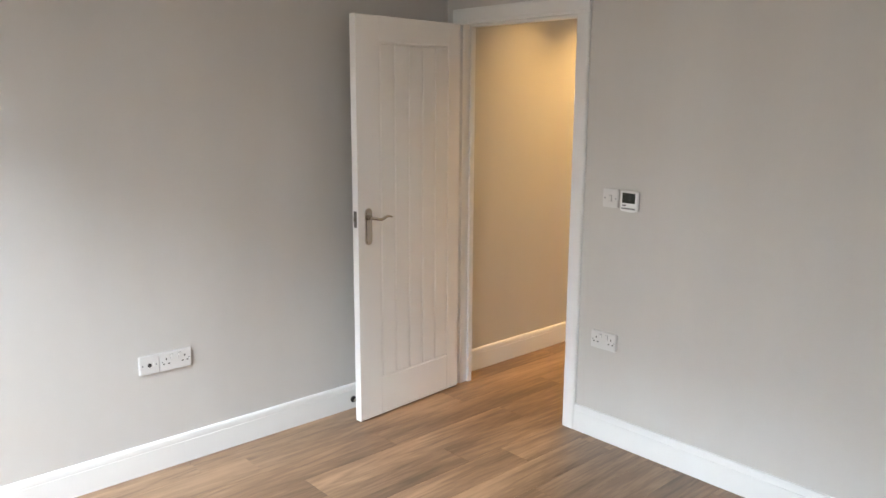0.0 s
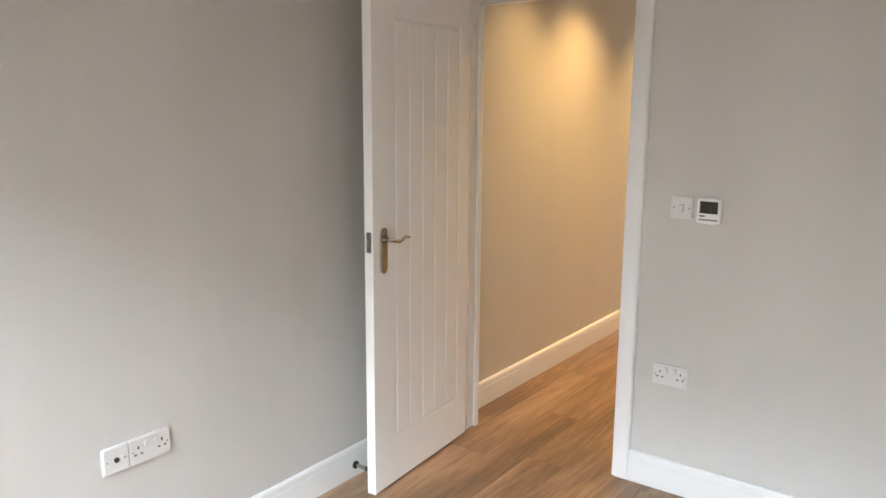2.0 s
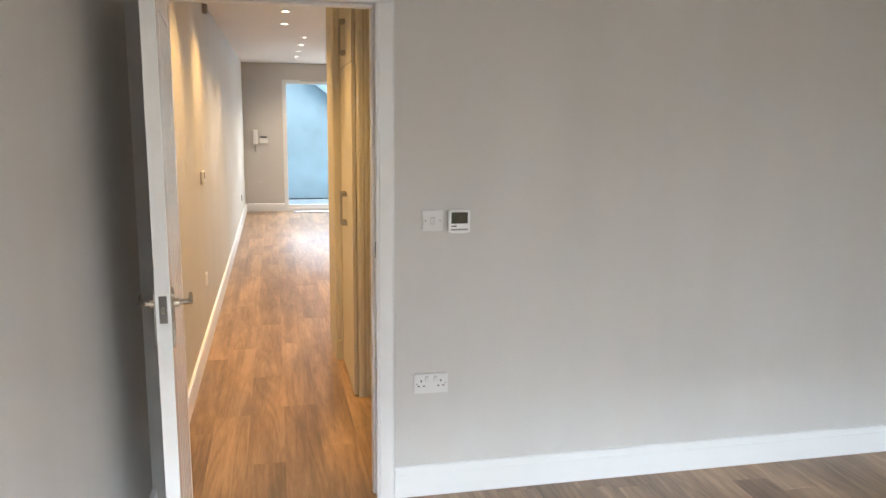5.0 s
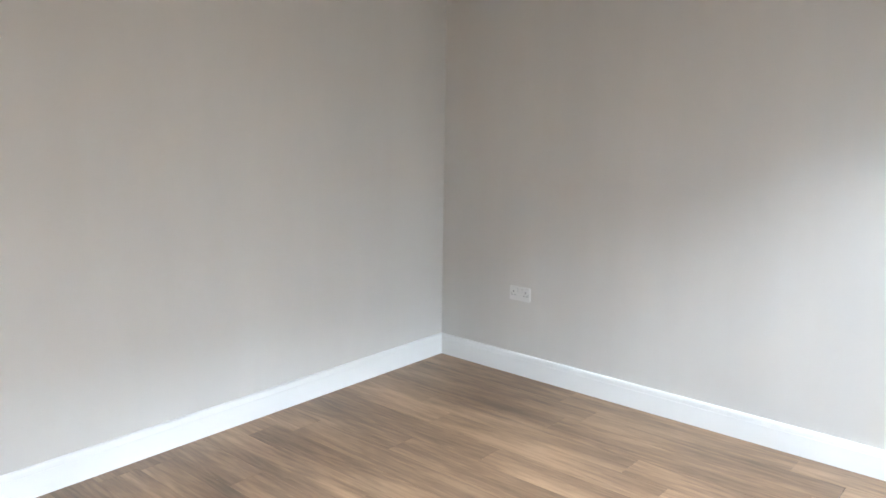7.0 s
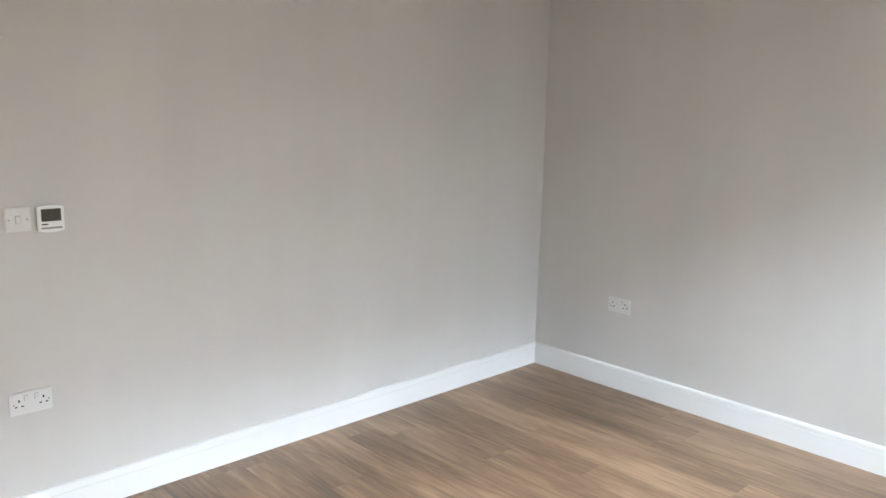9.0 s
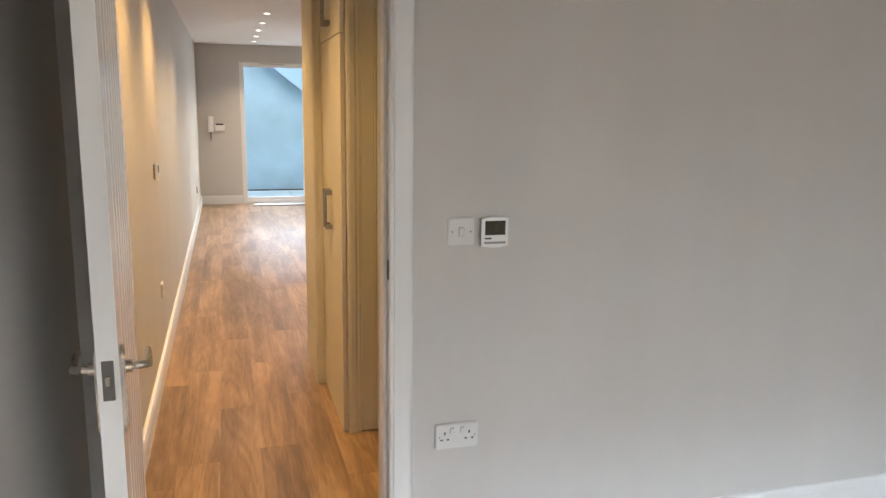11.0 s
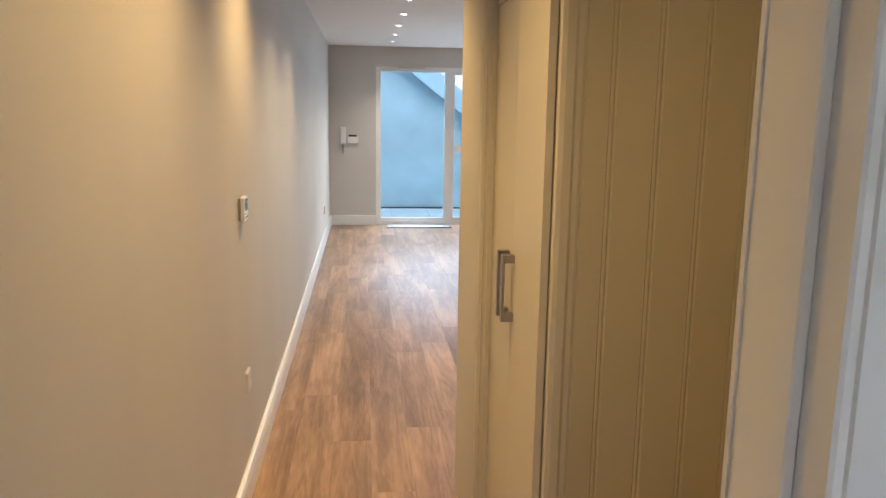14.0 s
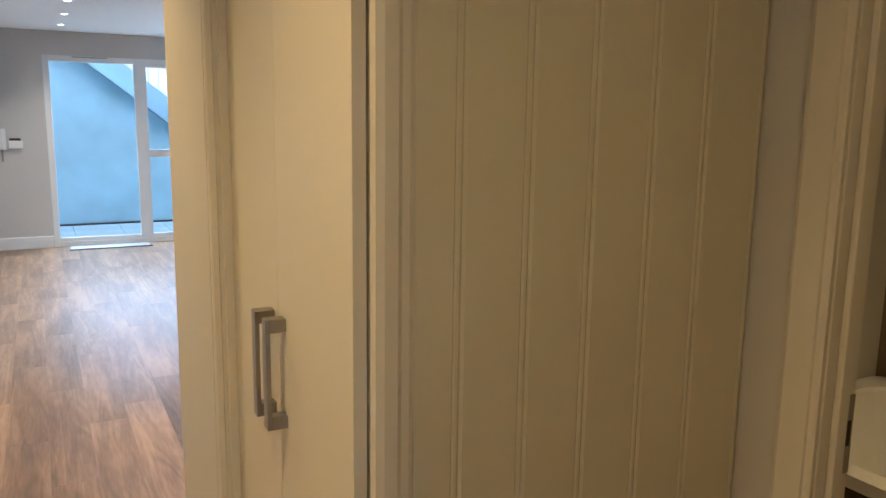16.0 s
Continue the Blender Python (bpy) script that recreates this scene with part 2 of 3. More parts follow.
solid("wall_right_bedroom", [(RIGHT, RIGHT + 0.13, BACK - 0.2, WALL_T, 0, H)], WALL, "light grey painted bedroom side wall", "wall")
DX0, DX1, DTOP = 0.092, 0.900, 2.046
solid("wall_door_bedroom", [(LEFT, DX0, 0, 0.075, 0, H), (DX1, RIGHT, 0, WALL_T, 0, H), (DX0, DX1, 0, WALL_T, DTOP, H), (LEFT, DX0, 0.075, WALL_T, DTOP, H)],
      WALL, "light grey painted wall with the bedroom doorway", "wall")
WX0, WX1, WZ0, WZ1 = 0.12, 3.72, 0.05, 2.25
solid("wall_window_bedroom", [(LEFT, WX0, BACK - 0.2, BACK, 0, H), (WX1, RIGHT, BACK - 0.2, BACK, 0, H),
      (WX0, WX1, BACK - 0.2, BACK, 0, WZ0), (WX0, WX1, BACK - 0.2, BACK, WZ1, H)], WALL, "light grey painted window wall of the bedroom", "wall")
solid("wall_left_hall", [(-0.15, 0.0, 0.0755, FAR + 0.2, 0, H)], HALLWALL, "long pale painted hall side wall", "wall")
solid("wall_nib", [(NIB_X, LIVING_X, NIB_Y0, NIB_Y1, 0, H)], HALLWALL, "pale painted wall end beside the hall cupboard", "wall")
solid("wall_right_living", [(LIVING_X, LIVING_X + 0.13, NIB_Y0, FAR + 0.2, 0, H)], WALL, "light grey painted living room wall", "wall")
PX0, PX1, PTOP = 0.633, 4.24, 2.159
solid("wall_far", [(0, PX0, FAR, FAR + 0.2, 0, H), (PX1, LIVING_X, FAR, FAR + 0.2, 0, H), (PX0, PX1, FAR, FAR + 0.2, PTOP, H)],
      WALL, "grey painted end wall with glazed patio doors", "wall")
BY0, BY1, BTOP = 0.28, 1.057, 2.02
solid("wall_bathroom_side", [(LOBBY_X, BATH_X0, WALL_T, BY0, 0, H), (LOBBY_X, BATH_X0, BY1, NIB_Y0, 0, H), (LOBBY_X, BATH_X0, BY0, BY1, BTOP, H)],
      HALLWALL, "pale painted lobby wall with the bathroom doorway", "wall")
solid("wall_bathroom_end", [(BATH_X1, BATH_X1 + 0.12, WALL_T, NIB_Y0, 0, H)], TILE, "brown tiled bathroom wall behind the bath", "wall")


# skirting boards with a stepped moulded top
def skirting(name, p, q, inward, material, h=0.135, t=0.018):
    """From p to q along a wall; inward is the side the board stands on."""
    prof = [(0, 0), (t, 0), (t, h - 0.034), (t - 0.0015, h - 0.0325), (t - 0.0015, h - 0.0295), (t - 0.0005, h - 0.028),
            (t - 0.001, h - 0.012), (t - 0.003, h - 0.005), (t - 0.007, h - 0.001), (t - 0.011, h), (0, h)]
    bm = bmesh.new()
    p, q, n = Vector((*p, 0)), Vector((*q, 0)), Vector((*inward, 0))
    a = [bm.verts.new(p + n * u + Vector((0, 0, v))) for u, v in prof]
    b = [bm.verts.new(q + n * u + Vector((0, 0, v))) for u, v in prof]
    bm.faces.new(a)
    bm.faces.new(b[::-1])
    for i in range(len(prof)):
        j = (i + 1) % len(prof)
        bm.faces.new((a[i], b[i], b[j], a[j]))
    return tagged(new(name, finish(bm, name, material)), "white painted moulded skirting board", "baseboard", "skirting boards", "structure")


skirting("baseboard_1", (LEFT, BACK), (LEFT, -0.0), (1, 0), WHITE)
skirting("baseboard_2", (0.952, 0), (RIGHT, 0), (0, -1), WHITE)
skirting("baseboard_3", (RIGHT, -0.018), (RIGHT, BACK), (-1, 0), WHITE)
skirting("baseboard_4", (0.0, 0.076), (0.0, FAR), (1, 0), WHITE)
skirting("baseboard_5", (0.018, FAR), (PX0 - 0.002, FAR), (0, -1), WHITE)
skirting("baseboard_7", (NIB_X, NIB_Y0), (CUP_X + 0.004, NIB_Y0), (0, -1), CREAM)
skirting("baseboard_8", (LEFT + 0.018, BACK), (RIGHT - 0.018, BACK), (0, 1), WHITE)
skirting("baseboard_9", (0.96, WALL_T), (LOBBY_X, WALL_T), (0, 1), CREAM)


# ---- door frame of the bedroom ----
JX0, JX1, JTOP = 0.112, 0.880, 2.026


def arch_profile(w):
    """Flat architrave with a rounded outer edge and a stepped inner edge: across, out."""
    return [(0, 0), (0, 0.010), (0.004, 0.013), (0.012, 0.014), (0.014, 0.018), (w - 0.012, 0.020), (w - 0.004, 0.017), (w, 0.010), (w, 0)]


def upright_architrave(parent, inner_x, direction, y_face, out, top, material, w=0.074):
    bm = bmesh.new()
    prism(bm, [(inner_x + direction * u, y_face + out * v) for u, v in arch_profile(w)], "z", 0, top)
    part("architrave", bm, material, parent)


def head_architrave(parent, x0, x1, y_face, out, z0, material, w=0.074):
    bm = bmesh.new()
    prism(bm, [(y_face + out * v, z0 + u) for u, v in arch_profile(w)], "x", x0, x1)
    part("architrave", bm, material, parent)


frame_b = thing("door_frame_bedroom", (0.496, 0.065, 0), "white painted door lining with moulded architraves", "door frame", "", "structure")
for x0, x1, deep in ((DX0, JX0, 0.077), (JX1, DX1, WALL_T + 0.002)):
    bm = bmesh.new()
    box(bm, x0, x1, -0.002, deep, 0, JTOP, 0.0015)
    part("jamb", bm, WHITE, frame_b)
bm = bmesh.new()
box(bm, DX0, DX1, -0.002, WALL_T + 0.002, JTOP, DTOP, 0.0015)
part("head", bm, WHITE, frame_b)
for x0, x1 in ((JX0, JX0 + 0.013), (JX1 - 0.013, JX1)):
    bm = bmesh.new()
    box(bm, x0, x1, 0.042, 0.075, 0, JTOP - 0.013, 0.002)
    part("door_stop_bead", bm, WHITE, frame_b)
bm = bmesh.new()
box(bm, JX0, JX1, 0.042, 0.084, JTOP - 0.013, JTOP, 0.002)
part("door_stop_bead", bm, WHITE, frame_b)
for yf, out in ((0.0, -1), (WALL_T, 1)):
    upright_architrave(frame_b, JX1 - 0.003, 1, yf, out, 2.022, WHITE)
    if yf == 0.0:
        upright_architrave(frame_b, JX0 + 0.003, -1, yf, out, 2.022, WHITE)
    head_architrave(frame_b, JX0 - 0.071, JX1 + 0.071, yf, out, 2.023, WHITE, 0.080)
bm = bmesh.new()
box(bm, JX1 - 0.0025, JX1 + 0.001, 0.010, 0.036, 1.035, 1.098, 0.0008)
strike = part("strike_plate", bm, DULL, frame_b, "dull steel strike plate")
bm = bmesh.new()
box(bm, JX1 - 0.0032, JX1 - 0.0026, 0.016, 0.030, 1.052, 1.082)
part("keep_hole", bm, DARK, strike)


# ---- the open bedroom door: hinge at its origin, leaf along +x locally ----
LEAF_W, LEAF_H, LEAF_T, HINGE_GAP = 0.757, 2.012, 0.040, 0.032
door = tagged(new("door_1"), "white cottage-style door with vertical grooves, standing open", "door", "", "structure")
door.matrix_world = pose(0.0935, -0.022, 0.008, 0, 0, -90 + 4.3)
G0, G1, GZ0, GZ1, GAP = 0.128, 0.608, 0.205, 1.885, 0.0075
bm = bmesh.new()
box(bm, HINGE_GAP, LEAF_W, 0.0055, LEAF_T - 0.0055, 0, LEAF_H, 0.001)
part("core", bm, DOORPAINT, door)
bm = bmesh.new()
box(bm, LEAF_W - 0.006, LEAF_W + 0.002, -0.0005, LEAF_T + 0.0005, 0, LEAF_H, 0.0012, 2)
part("edge_lipping", bm, DOORPAINT, door)
boards = 5
step = (G1 - G0) / boards
for y0, y1 in ((LEAF_T - 0.007, LEAF_T), (0.0, 0.007)):
    for x0, x1, name in ((HINGE_GAP, G0 - GAP / 2, "stile"), (G1 + GAP / 2, LEAF_W, "stile")):
        bm = bmesh.new()
        box(bm, x0, x1, y0, y1, 0, LEAF_H, 0.004, 1)
        part(name, bm, DOORPAINT, door)
    for z0, z1 in ((0, GZ0 - GAP / 2), (GZ1 + GAP / 2, LEAF_H)):
        bm = bmesh.new()
        box(bm, G0 - GAP / 2 - 0.005, G1 + GAP / 2 + 0.005, y0 + 0.0001, y1 - 0.0001, z0, z1, 0.004, 1)
        part("rail", bm, DOORPAINT, door)
    for i in range(boards):
        bm = bmesh.new()
        box(bm, G0 + i * step + GAP / 2, G0 + (i + 1) * step - GAP / 2, y0, y1, GZ0 + GAP / 2, GZ1 - GAP / 2, 0.004, 1)
        part("board", bm, DOORPAINT, door)
bm = bmesh.new()
box(bm, LEAF_W + 0.001, LEAF_W + 0.0032, 0.009, 0.031, 1.005, 1.085, 0.0006)
latch = part("latch_plate", bm, DULL, door, "dull steel latch plate")
bm = bmesh.new()
box(bm, LEAF_W + 0.002, LEAF_W + 0.012, 0.014, 0.025, 1.034, 1.056, 0.003)
part("latch_bolt", bm, CHROME, latch)


def lever_handle(parent, side):
    """side +1 on the grooved face away from the wall, -1 on the back."""
    f = LEAF_T if side > 0 else 0.0
    cx = LEAF_W - 0.062
    bm = bmesh.new()
    prism(bm, rounded(0.043, 0.182, 0.021, 6, cx, 1.005), "y", f, f + side * 0.006)
    plate = part("handle_plate", bm, CHROME, parent, "polished nickel handle plate with rounded ends")
    bm = bmesh.new()
    prism(bm, rounded(0.030, 0.165, 0.0145, 6, cx, 1.005), "y", f + side * 0.006, f + side * 0.0085)
    part("raised_panel", bm, CHROME, plate)
    bm = bmesh.new()
    disc(bm, cx, 1.050, f + side * 0.006, f + side * 0.020, 0.013)
    part("rose", bm, CHROME, plate, smooth=False)
    cu = bpy.data.curves.new("lever", "CURVE")
    cu.dimensions, cu.bevel_depth, cu.bevel_resolution, cu.resolution_u = "3D", 0.0075, 4, 8
    sp = cu.splines.new("BEZIER")
    pts = [(cx, f + side * 0.008, 1.050), (cx - 0.004, f + side * 0.044, 1.050), (cx - 0.045, f + side * 0.050, 1.042),
           (cx - 0.085, f + side * 0.050, 1.054), (cx - 0.118, f + side * 0.046, 1.047)]
    sp.bezier_points.add(len(pts) - 1)
    for bp, c, r in zip(sp.bezier_points, pts, (1.0, 1.1, 1.0, 0.85, 0.6)):
        bp.co, bp.radius = c, r
        bp.handle_left_type = bp.handle_right_type = "AUTO"
    cu.use_fill_caps = True
    tmp = bpy.data.objects.new("lever", cu)
    me = bpy.data.meshes.new_from_object(tmp)
    bpy.data.objects.remove(tmp)
    me.materials.clear()
    me.materials.append(CHROME)
    for p in me.polygons:
        p.use_smooth = True
    ob = new("lever", me)
    ob.parent = parent
    tagged(ob, "wavy polished nickel lever")


lever_handle(door, 1)
lever_handle(door, -1)
for z in (0.20, 1.00, 1.76):
    bm = bmesh.new()
    prism(bm, [(-0.003 + 0.0055 * math.cos(2 * math.pi * i / 12), 0.0 - 0.003 + 0.0055 * math.sin(2 * math.pi * i / 12)) for i in range(12)], "z", z, z + 0.076)
    box(bm, -0.0012, HINGE_GAP + 0.0004, 0.001, 0.004, z, z + 0.076)
    part("hinge", bm, STEEL, door, "steel butt hinge")


# ---- electrical plates: built facing -y at the origin, centred ----
DEEPER = Matrix.Diagonal((1.0, 1.3, 1.0, 1.0))


def double_socket(m, label):
    ob = tagged(new("double_socket"), label, "wall socket", "double sockets")
    bm = bmesh.new()
    prism(bm, rounded(0.146, 0.086, 0.006, 4), "y", 0, -0.006)
    prism(bm, rounded(0.140, 0.080, 0.005, 4), "y", -0.006, -0.0085)
    plate = part("plate", bm, SOCKET, ob)
    for cx in (-0.018, 0.018):
        bm = bmesh.new()
        box(bm, cx - 0.0055, cx + 0.0055, -0.0125, -0.008, 0.012, 0.030, 0.0012)
        part("rocker_switch", bm, SOCKET, ob)
        # grey outline in place of the shade in the gap round the rocker
        bm = bmesh.new()
        box(bm, cx - 0.0068, cx + 0.0068, -0.0088, -0.0080, 0.0107, 0.0313)
        part("rocker_gap_shade", bm, GREYBAR, plate)
    for cx in (-0.042, 0.042):
        for dx, dz, w, h in ((0, 0.012, 0.005, 0.010), (-0.011, -0.010, 0.0085, 0.005), (0.011, -0.010, 0.0085, 0.005)):
            bm = bmesh.new()
            box(bm, cx + dx - w / 2, cx + dx + w / 2, -0.0090, -0.0082, dz - h / 2, dz + h / 2)
            part("pin_hole", bm, DARK, plate)
    for cx in (-0.0605, 0.0605):
        bm = bmesh.new()
        disc(bm, cx, 0, -0.0093, -0.0083, 0.0032, 10)
        part("screw", bm, GREYBAR, plate)
    ob.matrix_world = m @ DEEPER
    return ob


def blank_plate(name, m, label, category, material=None):
    ob = tagged(new(name), label, category)
    bm = bmesh.new()
    prism(bm, rounded(0.086, 0.086, 0.006, 4), "y", 0, -0.006)
    prism(bm, rounded(0.080, 0.080, 0.005, 4), "y", -0.006, -0.0085)
    plate = part("plate", bm, material or SOCKET, ob)
    for dx in (-0.030, 0.030):
        bm = bmesh.new()
        disc(bm, dx, 0, -0.0093, -0.0083, 0.0034, 10)
        part("screw", bm, GREYBAR, plate)
    ob.matrix_world = m @ DEEPER
    return ob


def light_switch(m, label):
    ob = blank_plate("light_switch", m, label, "light switch")
    bm = bmesh.new()
    box(bm, -0.0075, 0.0075, -0.0125, -0.008, -0.013, 0.013, 0.0015)
    part("rocker", bm, SOCKET, ob)
    # grey rim painted as the rocker's recess shade
    bm = bmesh.new()
    box(bm, -0.0090, 0.0090, -0.0088, -0.0080, -0.0145, 0.0145)
    part("rocker_gap_shade", bm, GREYBAR, ob)
    return ob


def thermostat(m, label, w=0.090, h=0.098):
    ob = tagged(new("thermostat"), label, "thermostat", "thermostats")
    outline = []
    n = 10
    for i in range(n + 1):
        u = -1 + 2 * i / n
        outline.append((u * w / 2, -(h / 2 - 0.006 * u * u)))
    for i in range(n + 1):
        u = 1 - 2 * i / n
        outline.append((u * w / 2, h / 2 - 0.005 * u * u))
    # back part coloured grey to imitate shade behind the cover
    bm = bmesh.new()
    prism(bm, [(p * 0.93, q * 0.93) for p, q in outline], "y", 0, -0.010)
    part("back_box", bm, GREYBAR, ob, "mounting box, shade put into its grey colour")
    bm = bmesh.new()
    prism(bm, outline, "y", -0.010, -0.024)
    bmesh.ops.bevel(bm, geom=[e for e in bm.edges if all(v.co.y < -0.023 for v in e.verts)], offset=0.003, segments=2, affect="EDGES")
    face = part("front_cover", bm, PLASTIC, ob)
    bm = bmesh.new()
    box(bm, -0.034, 0.034, -0.0250, -0.0238, -0.008, 0.038, 0.0004)
    screen = part("screen", bm, LCD, ob, "dark grey-green display")
    bm = bmesh.new()
    for x0, x1, z0, z1 in ((0.000, 0.010, 0.024, 0.026), (0.000, 0.010, 0.014, 0.016), (0.000, 0.010, 0.004, 0.006), (0.009, 0.011, 0.005, 0.025), (-0.001, 0.001, 0.005, 0.025),
                           (-0.022, -0.018, 0.026, 0.029)):
        box(bm, x0, x1, -0.0256, -0.0252, z0, z1)
    part("display_marks", bm, LCD_INK, screen)
    bm = bmesh.new()
    box(bm, -0.034, -0.012, -0.0246, -0.0238, -0.021, -0.016)
    part("print_bar", bm, DARK, face)
    bm = bmesh.new()
    box(bm, -0.036, 0.036, -0.0248, -0.0238, -0.036, -0.029, 0.0004)
    part("button_strip", bm, GREYBAR, ob, "grey button strip")
    ob.matrix_world = m
    return ob


double_socket(pose(1.105, 0, 0.500), "white plastic double socket on the grey wall")
light_switch(pose(1.107, 0, 1.187), "white single rocker light switch beside the thermostat")
thermostat(pose(1.215, 0, 1.183), "white thermostat with dark display on the bedroom wall")
double_socket(pose(RIGHT, -0.618, 0.505, 0, 0, -90), "white double socket low on the side wall")
double_socket(pose(LEFT, -1.637, 0.492, 0, 0, 90), "white double socket butted to an aerial plate")
aerial = blank_plate("aerial_plate", pose(LEFT, -1.7545, 0.492, 0, 0, 90), "white aerial outlet plate with a dark round port", "aerial socket")
bm = bmesh.new()
disc(bm, 0.0, 0.0, -0.012, -0.0085, 0.0085, 14)
part("aerial_port", bm, DARK, aerial)
bm = bmesh.new()
box(bm, 0.014, 0.022, -0.0095, -0.008, -0.010, 0.010, 0.0006)
part("label_insert", bm, PLASTIC, aerial)
thermostat(pose(0.0, 2.384, 1.176, 0, 0, 90), "white room thermostat on the warm-lit hall wall")
blank_plate("blank_plate", pose(0.0, 2.43, 0.470, 0, 0, 90), "white outlet plate low on the hall wall", "outlet plate")
blank_plate("steel_outlet", pose(0.0, 8.45, 0.40, 0, 0, 90), "grey metal outlet plate low on the wall", "outlet plate", STEEL)

# chrome door stop on the skirting behind the door
stopper = thing("door_stop", (LEFT + 0.018, -0.690, 0.052), "small chrome door stop with black rubber base on skirting", "door stop")


def rod_x(bm, x0, x1, y, z, r, n=16):
    prism(bm, [(y + r * math.cos(2 * math.pi * i / n), z + r * math.sin(2 * math.pi * i / n)) for i in range(n)], "x", x0, x1)


sx = LEFT + 0.018
bm = bmesh.new()
rod_x(bm, sx, sx + 0.006, -0.690, 0.052, 0.017)
part("base_disc", bm, RUBBER, stopper, "black base disc")
bm = bmesh.new()
rod_x(bm, sx + 0.006, sx + 0.062, -0.690, 0.052, 0.008)
part("stem", bm, CHROME, stopper, smooth=False)
bm = bmesh.new()
rod_x(bm, sx + 0.062, sx + 0.076, -0.690, 0.052, 0.010)
part("buffer", bm, RUBBER, stopper)


# ---- hall cupboard with boarded end ----
cup = thing("hall_cupboard", (1.28, 1.55, 0), "cream painted tall built-in cupboard with boarded side", "cupboard")
bm = bmesh.new()
box(bm, CUP_X + 0.024, LOBBY_X - 0.002, CUP_Y0 + 0.014, NIB_Y0 - 0.002, 0, H - 0.002)
part("carcass", bm, CREAM, cup)


def bar_handle(parent, y, z0, z1):
    for z in (z0, z1 - 0.024):
        bm = bmesh.new()
        box(bm, CUP_X - 0.028, CUP_X, y - 0.012, y + 0.012, z, z + 0.024, 0.001)
        part("handle_post", bm, STEEL, parent, "polished nickel handle post")
    bm = bmesh.new()
    box(bm, CUP_X - 0.036, CUP_X - 0.028, y - 0.012, y + 0.012, z0, z1, 0.001)
    part("handle_bar", bm, STEEL, parent, "slim polished nickel pull bar")


CUP_MID = (CUP_Y0 + CUP_Y1) / 2 + 0.008
for z0, z1, hz0, hz1 in ((0.012, 1.883, 0.955, 1.152), (1.888, H - 0.012, 1.945, 2.142)):
    for y0, y1, hy in ((CUP_Y0 + 0.002, CUP_MID - 0.0005, 1.530), (CUP_MID + 0.0005, CUP_Y1 - 0.003, 1.602)):
        bm = bmesh.new()
        box(bm, CUP_X, CUP_X + 0.020, y0, y1, z0, z1, 0.0006, 1)
        d = part("cupboard_door", bm, CREAM, cup)
        bar_handle(d, hy, hz0, hz1)
bm = bmesh.new()
prism(bm, [(0.927, CUP_Y0 + 0.014), (0.927, CUP_Y0 + 0.000), (0.932, CUP_Y0 - 0.007), (0.944, CUP_Y0 - 0.010), (0.964, CUP_Y0 - 0.009), (0.973, CUP_Y0 - 0.001),
           (0.985, CUP_Y0), (0.992, CUP_Y0 + 0.003), (0.992, CUP_Y0 + 0.014)], "z", 0, H - 0.002)
part("corner_trim", bm, CREAM, cup)
# tongue-and-groove boards with a beaded joint
bx = [0.992, 1.070, 1.184, 1.299, 1.416, 1.529, 1.658]
for a, b in zip(bx, bx[1:]):
    bm = bmesh.new()
    y, f = CUP_Y0 + 0.014, CUP_Y0 + 0.005
    prism(bm, [(a, y), (a, f + 0.0030), (a + 0.005, f), (b - 0.015, f), (b - 0.012, f + 0.0022), (b - 0.009, f),
               (b - 0.005, f), (b, f + 0.0030), (b, y)], "z", 0.004, H - 0.002)
    part("board", bm, BOARD, cup)


# moulded upright trim on the wall end beside the cupboard
bm = bmesh.new()
ty = NIB_Y0 - 0.001
prism(bm, [(NIB_X + 0.001, ty), (NIB_X + 0.001, ty - 0.010), (NIB_X + 0.004, ty - 0.014), (NIB_X + 0.016, ty - 0.015), (NIB_X + 0.018, ty - 0.010), (NIB_X + 0.028, ty - 0.009),
           (NIB_X + 0.030, ty - 0.013), (NIB_X + 0.040, ty - 0.012), (NIB_X + 0.0475, ty - 0.011), (NIB_X + 0.0475, ty)], "z", 0.137, H - 0.002)
tagged(new("trim_cupboard", finish(bm, "trim_cupboard", CREAM)), "cream painted moulded trim beside the cupboard", "trim", "", "structure")


# ---- bathroom doorway, seen from the lobby ----
frame_w = thing("door_frame_bathroom", (1.73, 0.70, 0), "cream painted bathroom door lining with architrave", "door frame", "", "structure")
for y0, y1 in ((BY0, BY0 + 0.018), (BY1 - 0.018, BY1)):
    bm = bmesh.new()
    box(bm, LOBBY_X - 0.002, BATH_X0 + 0.015, y0, y1, 0, BTOP - 0.018, 0.0015)
    part("jamb", bm, CREAM, frame_w)
bm = bmesh.new()
box(bm, LOBBY_X - 0.002, BATH_X0 + 0.015, BY0, BY1, BTOP - 0.018, BTOP, 0.0015)
part("head", bm, CREAM, frame_w)
for y0, y1 in ((BY0 + 0.018, BY0 + 0.031), (BY1 - 0.031, BY1 - 0.018)):
    bm = bmesh.new()
    box(bm, 1.682, 1.708, y0, y1, 0, BTOP - 0.018, 0.002)
    part("door_stop_bead", bm, CREAM, frame_w)
for inner, d in ((BY1 - 0.015, 1), (BY0 + 0.015, -1)):
    bm = bmesh.new()
    prism(bm, [(LOBBY_X - v, inner + d * u) for u, v in arch_profile(0.074)], "z", 0, BTOP - 0.014)
    part("architrave", bm, CREAM, frame_w)
bm = bmesh.new()
prism(bm, [(LOBBY_X - v, BTOP - 0.013 + u) for u, v in arch_profile(0.074)], "y", BY0 - 0.059, BY1 + 0.059)
part("architrave", bm, CREAM, frame_w)
bm = bmesh.new()
